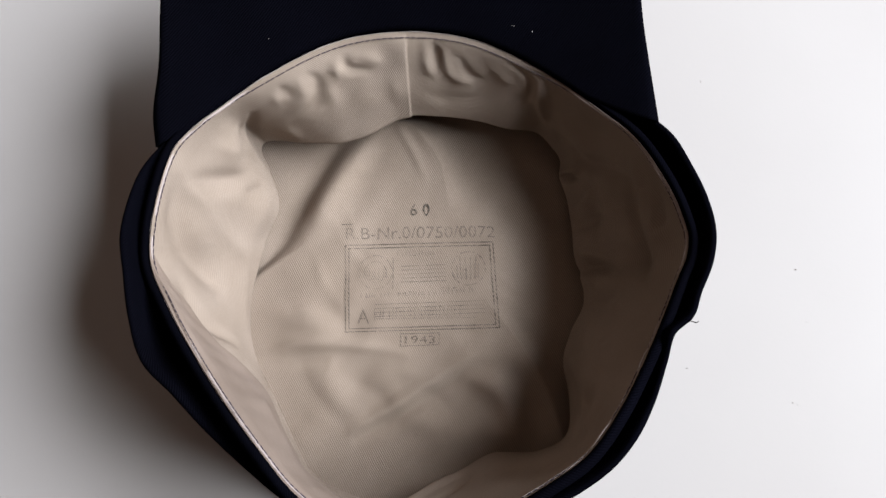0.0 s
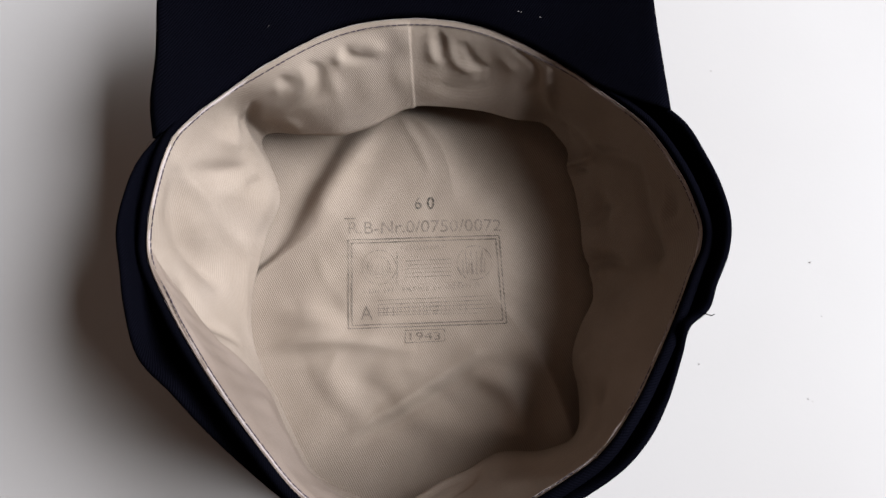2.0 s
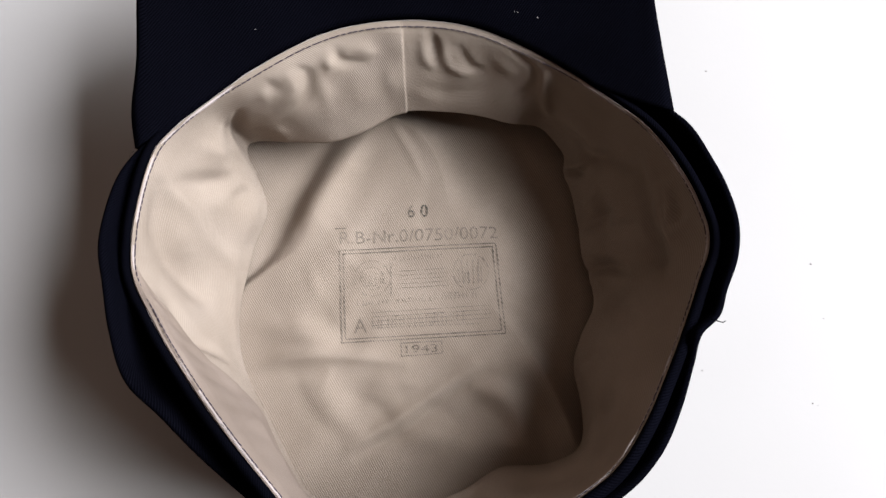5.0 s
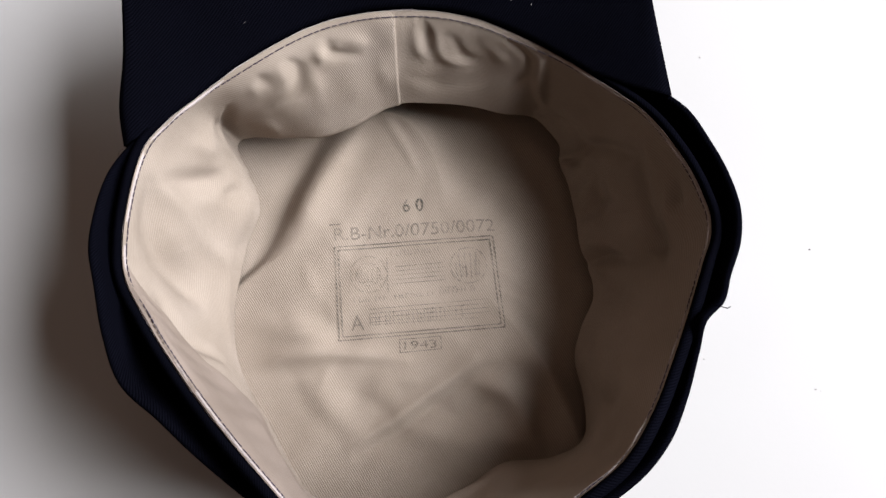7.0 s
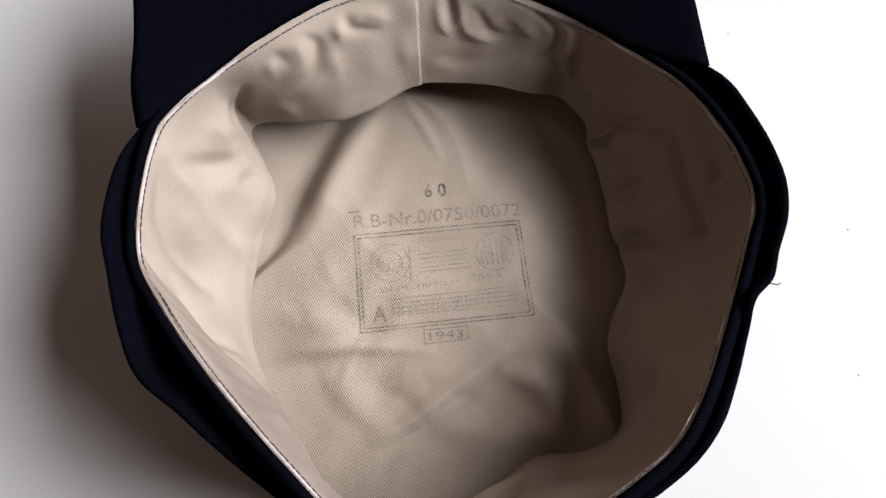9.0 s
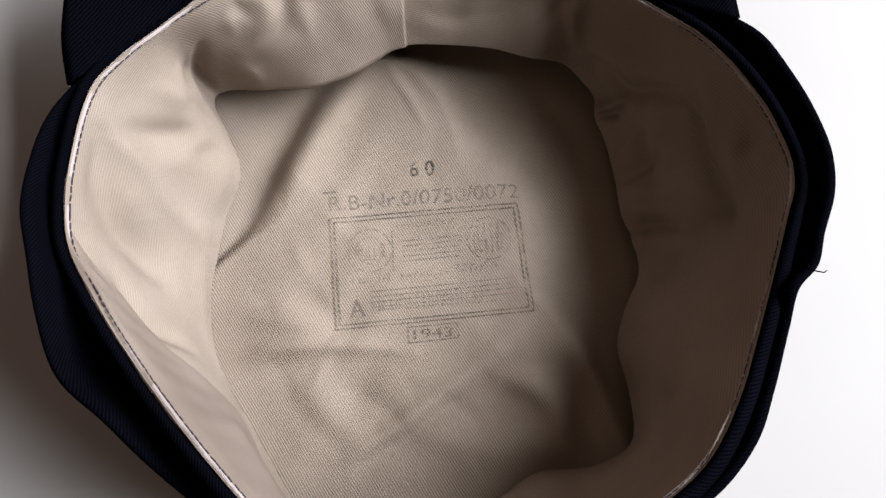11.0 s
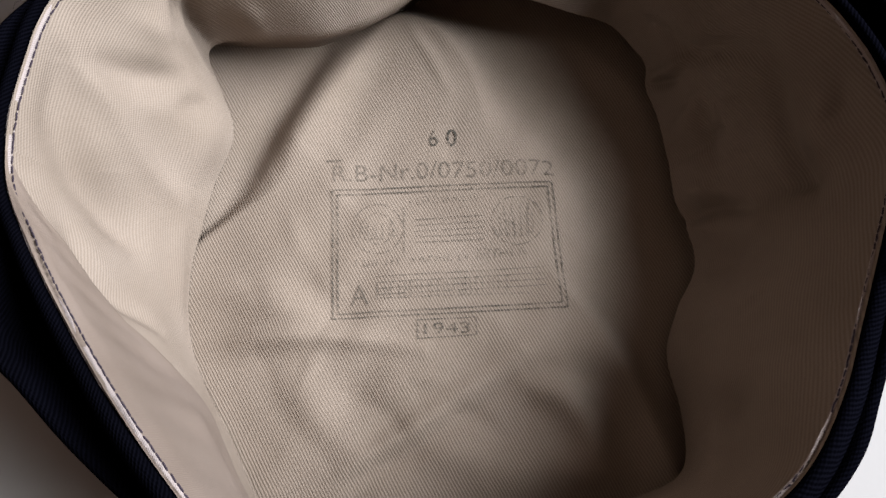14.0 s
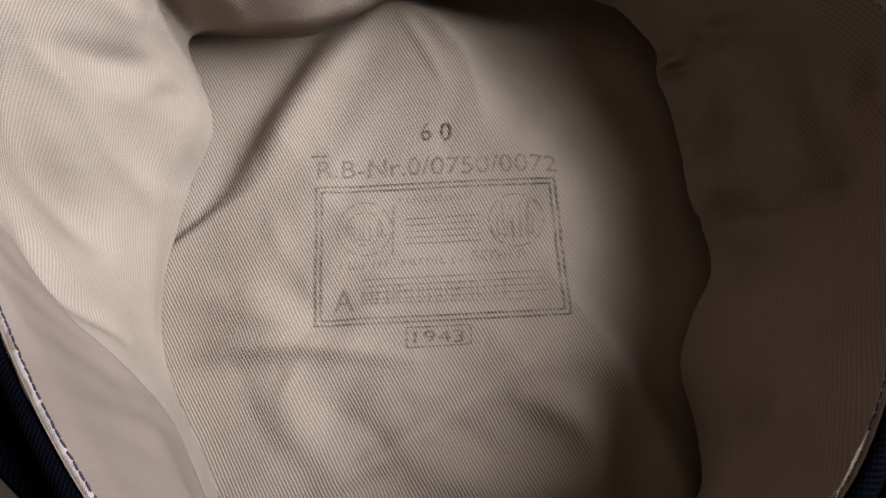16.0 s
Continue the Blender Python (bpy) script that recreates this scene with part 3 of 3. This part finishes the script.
# ---- peak ----
def peak():
    S, T = 90, 40
    s = np.linspace(0, 1, S)
    ang = radians(152) + (radians(33) - radians(152)) * s
    r0, z0 = ring(RIM, ang)
    root = np.stack(((r0 + 0.0012) * np.cos(ang), (r0 + 0.0012) * np.sin(ang), z0 + 0.0004), -1)
    left, right = np.array((-0.1030, 0.0395, 0.0795)), np.array((0.0985, 0.0465, 0.0765))
    kl, kr = np.clip(1 - s / 0.055, 0, 1)[:, None], np.clip(1 - (1 - s) / 0.055, 0, 1)[:, None]
    root = root * (1 - kl) * (1 - kr) + left * kl + right * kr
    a = math.pi * (1 - s)
    tip = np.stack((-0.0053 + 0.0945 * np.cos(a), 0.100 + 0.058 * np.sin(a) ** 0.8, 0.0875 + 0.004 * np.sin(a)), -1)
    t = np.linspace(0, 1, T)[:, None, None]
    g = root[None] * (1 - t) + tip[None] * t
    x = s[None, :]
    g[..., 2] += 0.004 * np.sin(np.pi * t[..., 0]) * np.sin(np.pi * x)
    g[..., 0] -= 0.0022 * np.exp(-((t[..., 0] - 0.22) / 0.22) ** 2) * np.clip(1 - x / 0.08, 0, 1)
    rim_d = np.minimum(np.minimum(x, 1 - x) * 0.2, (1 - t[..., 0]) * 0.06 + 0 * x)
    g[..., 2] -= 0.0007 * np.exp(-((rim_d - 0.0055) / 0.0011) ** 2)
    g[..., 2] -= 0.0012 * np.exp(-(rim_d / 0.0016) ** 2)
    uv = g[..., :2].copy()
    bm = sheet(g, uv, False)
    bmesh.ops.recalc_face_normals(bm, faces=bm.faces[:])
    ob = part("peak", bm, NAVY, cap, "stiff dark navy twill peak with stitched border")
    mod = ob.modifiers.new("thickness", "SOLIDIFY")
    mod.thickness, mod.offset = 0.003, 0.0
    return ob


peak()


# ---- stamp on the crown lining ----
INK_LIFT = 0.00042


def lay_on_crown(bm):
    heights = crown_height(np.array([v.co.x for v in bm.verts]), np.array([v.co.y for v in bm.verts])) + INK_LIFT
    for vert, z in zip(bm.verts, heights):
        vert.co.z = z


def ink(name, quads, label=""):
    """Flat ink strokes laid on the crown cloth: each quad is two ends of a line and a width."""
    bm = bmesh.new()
    for (ax, ay), (bx, by), w in quads:
        length = math.hypot(bx - ax, by - ay)
        steps = max(1, int(length / 0.0015))
        nx, ny = -(by - ay) / length * w / 2, (bx - ax) / length * w / 2
        pairs = []
        for k in range(steps + 1):
            px, py = ax + (bx - ax) * k / steps, ay + (by - ay) * k / steps
            pairs.append([bm.verts.new((px + q * nx, py + q * ny, 0)) for q in (-1, 1)])
        for a, b in zip(pairs[:-1], pairs[1:]):
            bm.faces.new((a[0], b[0], b[1], a[1]))
    lay_on_crown(bm)
    return part(name, bm, INK_FAINT if name in ("frame_line", "year_box", "overline") else INK_GHOST if name == "text_bar" else INK_PALE, crown_lining, label, smooth=False)


def stamp_text(name, body, x0, x1, y0, height, label):
    """Letters of the built-in font, fitted between x0 and x1 on the line y0."""
    cu = bpy.data.curves.new(name, "FONT")
    cu.body, cu.size, cu.resolution_u = body, 1.0, 3
    tmp = bpy.data.objects.new(name, cu)
    scene.collection.objects.link(tmp)
    bpy.context.view_layer.update()
    me = bpy.data.meshes.new_from_object(tmp.evaluated_get(bpy.context.evaluated_depsgraph_get()))
    bpy.data.objects.remove(tmp)
    bm = bmesh.new()
    bm.from_mesh(me)
    bpy.data.meshes.remove(me)
    xs, ys = [v.co.x for v in bm.verts], [v.co.y for v in bm.verts]
    lx, hx, ly, hy = min(xs), max(xs), min(ys), max(ys)
    for vert in bm.verts:
        vert.co.x = x0 + (vert.co.x - lx) / (hx - lx) * (x1 - x0)
        vert.co.y = y0 + (vert.co.y - ly) / (hy - ly) * height
    bmesh.ops.subdivide_edges(bm, edges=[e for e in bm.edges if e.calc_length() > 0.002], cuts=1)
    lay_on_crown(bm)
    return part(name, bm, INK if name == "size_mark" else INK_FAINT if name == "year_text" else INK_PALE, crown_lining, label, smooth=False)


def circle(cx, cy, r, w, gap=0):
    pts = [(cx + r * math.cos(math.tau * k / 36), cy + r * math.sin(math.tau * k / 36)) for k in range(37)]
    return [(pts[k], pts[k + 1], w) for k in range(36) if not gap or k % gap]


stamp_text("size_mark", "6 0", -0.0060, 0.0032, 0.0213, 0.0058, "black stamped size number")
stamp_text("code_text", "R.B-Nr.0/0750/0072", -0.0372, 0.0343, 0.0102, 0.0058, "worn stamped code line")
stamp_text("year_text", "1943", -0.0092, 0.0050, -0.0398, 0.0036, "worn stamped year")
stamp_text("letter_text", "A", -0.0320, -0.0262, -0.0300, 0.0066, "worn stamped capital letter")
ink("overline", [((-0.0392, 0.0176), (-0.0340, 0.0176), 0.0006)])
OUTER = [(-0.0374, 0.0074), (0.0332, 0.0080), (0.0355, -0.0329), (-0.0376, -0.0340)]
INNER = [(-0.0358, 0.0058), (0.0316, 0.0064), (0.0338, -0.0314), (-0.0360, -0.0325)]
for corners in (OUTER, INNER):
    for k in range(4):
        ink("frame_line", [(corners[k], corners[(k + 1) % 4], 0.00070 if k == 3 else 0.00055)])
YEAR = [(-0.0112, -0.0352), (0.0070, -0.0350), (0.0070, -0.0404), (-0.0112, -0.0410)]
ink("year_box", [(YEAR[k], YEAR[(k + 1) % 4], 0.0004) for k in range(4)])
ink("round_emblem", circle(-0.0230, -0.0057, 0.0080, 0.0004, 5) + circle(-0.0230, -0.0057, 0.0050, 0.0003, 4) + [((-0.026, -0.009), (-0.021, -0.009), 0.0004)])
ink("round_emblem", circle(0.0214, -0.0046, 0.0080, 0.0004, 6) + [((0.0180 + k * 0.0022, -0.010), (0.0172 + k * 0.0026, 0.001), 0.0005) for k in range(4)])
rnd = random.Random(5)


def text_bar(x0, x1, y, h):
    """Illegible small lettering as short plain bars."""
    quads, x = [], x0
    while x < x1:
        w = rnd.uniform(0.0010, 0.0030)
        quads.append(((x, y), (min(x + w, x1 + 0.0005), y), h))
        x += w + rnd.uniform(0.0004, 0.0011)
    return ink("text_bar", quads)


def letter_bars(x0, x1, y, height, slope=0.0, width=0.0005):
    """Illegible lettering of some height: upright strokes and short cross strokes."""
    quads, x = [], x0
    while x < x1:
        base = y + slope * (x - x0)
        quads.append(((x, base), (x + rnd.uniform(-0.0002, 0.0003), base + height * rnd.uniform(0.75, 1.0)), width))
        if rnd.random() < 0.6:
            level = base + height * rnd.choice((0.08, 0.5, 0.92))
            quads.append(((x, level), (x + rnd.uniform(0.0007, 0.0016), level), width * 0.9))
        x += rnd.uniform(0.0009, 0.0022) * (1 if rnd.random() < 0.8 else 1.8)
    return ink("text_bar", quads)


letter_bars(-0.0125, 0.0085, 0.0018, 0.0026, 0.02)
letter_bars(-0.0300, -0.0160, -0.0178, 0.0026, 0.0)
letter_bars(-0.0120, 0.0060, -0.0172, 0.0020, 0.02)
letter_bars(0.0080, 0.0240, -0.0166, 0.0026, 0.03)
text_bar(0.0080, 0.0150, -0.0136, 0.0006)
letter_bars(-0.0236, 0.0190, -0.0286, 0.0056, 0.03, 0.0005)
letter_bars(-0.0285, -0.0175, -0.0085, 0.0050, 0.0, 0.0004)
letter_bars(0.0160, 0.0270, -0.0095, 0.0085, 0.0, 0.0006)
text_bar(-0.0230, 0.0240, -0.0280, 0.0006)
for k in range(5):
    ink("rule_line", [((-0.0110, -0.0030 - 0.0019 * k), (0.0108, -0.0026 - 0.0019 * k), 0.0004)])
for k in range(4):
    ink("rule_line", [((-0.0235, -0.0212 - 0.0019 * k), (0.0290, -0.0200 - 0.0019 * k), 0.00035)])
ink("rule_line", [((-0.0145, 0.0010), (-0.0148, -0.0140), 0.0004)])

# ---- stitches, threads, dust ----
def capsule(length, radius):
    bm = bmesh.new()
    bmesh.ops.create_cone(bm, cap_ends=True, segments=6, radius1=radius, radius2=radius, depth=length * 0.7, matrix=Matrix.Rotation(radians(90), 4, "Y"))
    ends = [f for f in bm.faces if abs(f.normal.x) > 0.9]
    for f in bmesh.ops.extrude_discrete_faces(bm, faces=ends)["faces"]:
        c = f.calc_center_median()
        for vert in f.verts:
            vert.co = c + (vert.co - c) * 0.4 + Vector((math.copysign(length * 0.15, c.x), 0, 0))
    bmesh.ops.remove_doubles(bm, verts=bm.verts[:], dist=1e-6)
    me = bpy.data.meshes.new("stitch")
    bm.to_mesh(me)
    bm.free()
    return me


def stitches(mesh_data, row_r, row_z, step, keep, parent, lift):
    x, y = row_r * COS, row_r * SIN
    arc = np.concatenate(([0], np.cumsum(np.sqrt(np.diff(x) ** 2 + np.diff(y) ** 2 + np.diff(row_z) ** 2))))
    for d in np.arange(0, arc[-1], step):
        i = min(int(np.searchsorted(arc, d)), N - 2)
        if not keep(math.degrees(TH[i])):
            continue
        p = Vector((x[i], y[i], row_z[i]))
        along = (Vector((x[i + 1], y[i + 1], row_z[i + 1])) - p).normalized()
        inward = Vector((-COS[i], -SIN[i], 0.9)).normalized()
        side = along.cross(inward).normalized()
        m = Matrix((along, side, along.cross(side))).transposed().to_4x4()
        m.translation = p + inward * (lift + (0.0017 * min(1.0, (math.degrees(TH[i]) % 360 - 179) / 13) if 179 < math.degrees(TH[i]) % 360 < 282 else 0.0))
        ob = new("stitch", mesh_data)
        ob.parent = parent
        ob.matrix_basis = m @ Matrix.Rotation(radians(rnd.uniform(-7, 7)), 4, "Z")


short = capsule(0.0021, 0.00023)
short.materials.append(THREAD_DARK)
reach = np.concatenate((np.zeros((1, N)), np.cumsum(np.hypot(np.diff(wr, axis=0), np.diff(wz, axis=0)), axis=0)))
inset = 0.0021 - 0.0007 * smooth01(176, 190, np.degrees(TH) % 360) * (1 - smooth01(285, 300, np.degrees(TH) % 360))
st_r = np.array([np.interp(inset[c], reach[:30, c], wr[:30, c]) for c in range(N)])
st_z = np.array([np.interp(inset[c], reach[:30, c], wz[:30, c]) for c in range(N)])
stitches(short, st_r, st_z, 0.0024, lambda a: True, side_lining, 0.0004)

# pressed front seam of the lining
bm = bmesh.new()
pts = []
for i in range(1, MV - 2):
    at = (radians(92.1 + 1.6 * i / MV) + math.pi) / math.tau * N
    jj = int(at)
    pts.append(Vector(grid[i, jj] * (1 - at + jj) + grid[i, jj + 1] * (at - jj)))
ringed = []
for p in pts:
    ringed.append([bm.verts.new(p + Vector((0.00018 * math.cos(a), 0.00015 * math.sin(a), 0.0002 * math.sin(a)))) for a in (0, 1.57, 3.14, 4.71)])
layer = bm.loops.layers.uv.new("UVMap")
for a, b in zip(ringed[:-1], ringed[1:]):
    for q in range(4):
        f = bm.faces.new((a[q], a[(q + 1) % 4], b[(q + 1) % 4], b[q]))
        for loop in f.loops:
            loop[layer].uv = (loop.vert.co.x, loop.vert.co.z)
part("seam", bm, SOFT, side_lining, "pressed vertical lining seam")


def thread(name, pts, radius, mat, parent, label):
    bm = bmesh.new()
    rows = []
    for p in pts:
        rows.append([bm.verts.new(Vector(p) + Vector((radius * math.cos(a), radius * math.sin(a), radius * 0.5 * math.sin(a)))) for a in (0, 2.1, 4.2)])
    for a, b in zip(rows[:-1], rows[1:]):
        for q in range(3):
            bm.faces.new((a[q], a[(q + 1) % 3], b[(q + 1) % 3], b[q]))
    return part(name, bm, mat, parent, label)


fr0, fz0 = ring(FLAP, np.array([radians(-18.3)]))
tx, ty, tz0 = float(fr0[0]) * math.cos(radians(-18.3)), float(fr0[0]) * math.sin(radians(-18.3)), float(fz0[0])
thread("loose_thread", [(tx - 0.002, ty + 0.001, tz0), (tx + 0.001, ty, tz0 + 0.0005), (tx + 0.0018, ty - 0.0003, tz0 + 0.0006), (tx + 0.0028, ty + 0.0002, tz0 + 0.0004)], 0.0002, NAVY, cap, "frayed dark thread end")
for n, (x, y, r) in enumerate(((0.1796, -0.0066, 0.0004), (0.1739, -0.07, 0.00035), (0.1251, -0.0532, 0.0003), (0.1392, 0.0885, 0.0003), (0.183, -0.032, 0.0002), (0.176, -0.071, 0.0002))):
    bm = bmesh.new()
    bmesh.ops.create_icosphere(bm, subdivisions=1, radius=r)
    for vert in bm.verts:
        vert.co = Vector((vert.co.x * rnd.uniform(0.8, 1.5) + x, vert.co.y + y, vert.co.z * 0.4 + r * 0.4))
    tagged(link("dust_speck", bm, SPECK), "tiny grey dust speck on the white table", "dust", "dust on the table")

notch = (-0.1045, 0.0385, 0.079)
thread("loose_thread", [notch, (notch[0] - 0.0012, notch[1] - 0.001, 0.0797), (notch[0] - 0.0016, notch[1] - 0.0026, 0.0795)], 0.00006, THREAD_DARK, cap, "fine frayed thread end")
thread("loose_thread", [(-0.026, -0.1085, 0.060), (-0.0255, -0.1062, 0.063), (-0.0252, -0.1040, 0.064)], 0.00022, NAVY, cap, "dark thread end on the lining")

# lint caught on the navy cloth of the peak
bm = bmesh.new()
for k in range(5):
    q, w = rnd.uniform(0.08, 0.92), rnd.uniform(0.15, 0.75)
    a = radians(150 - 115 * q)
    rr0, zz0 = ring(RIM, np.array([a]))
    px, py = (float(rr0[0]) + 0.003) * math.cos(a) * (1 - 0.05 * w), (float(rr0[0]) + 0.003) * math.sin(a) + 0.045 * w
    pz = float(zz0[0]) * (1 - w) + 0.0895 * w + 0.004 * math.sin(math.pi * w) * math.sin(math.pi * q) + 0.0019
    L, t = rnd.uniform(0.00015, 0.0004), rnd.uniform(0, 6.28)
    d, n = Vector((math.cos(t), math.sin(t), 0)) * L, Vector((-math.sin(t), math.cos(t), 0)) * 0.00007
    o = Vector((px, py, pz))
    vs = [bm.verts.new(o + c) for c in (-d - n, d - n, d + n, -d + n, Vector((0, 0, 0.00012)))]
    for f in ((0, 1, 4), (1, 2, 4), (2, 3, 4), (3, 0, 4)):
        bm.faces.new([vs[i] for i in f])
tagged(part("lint", bm, SPECK, cap, "pale lint on the dark cloth"), kind="stuff")
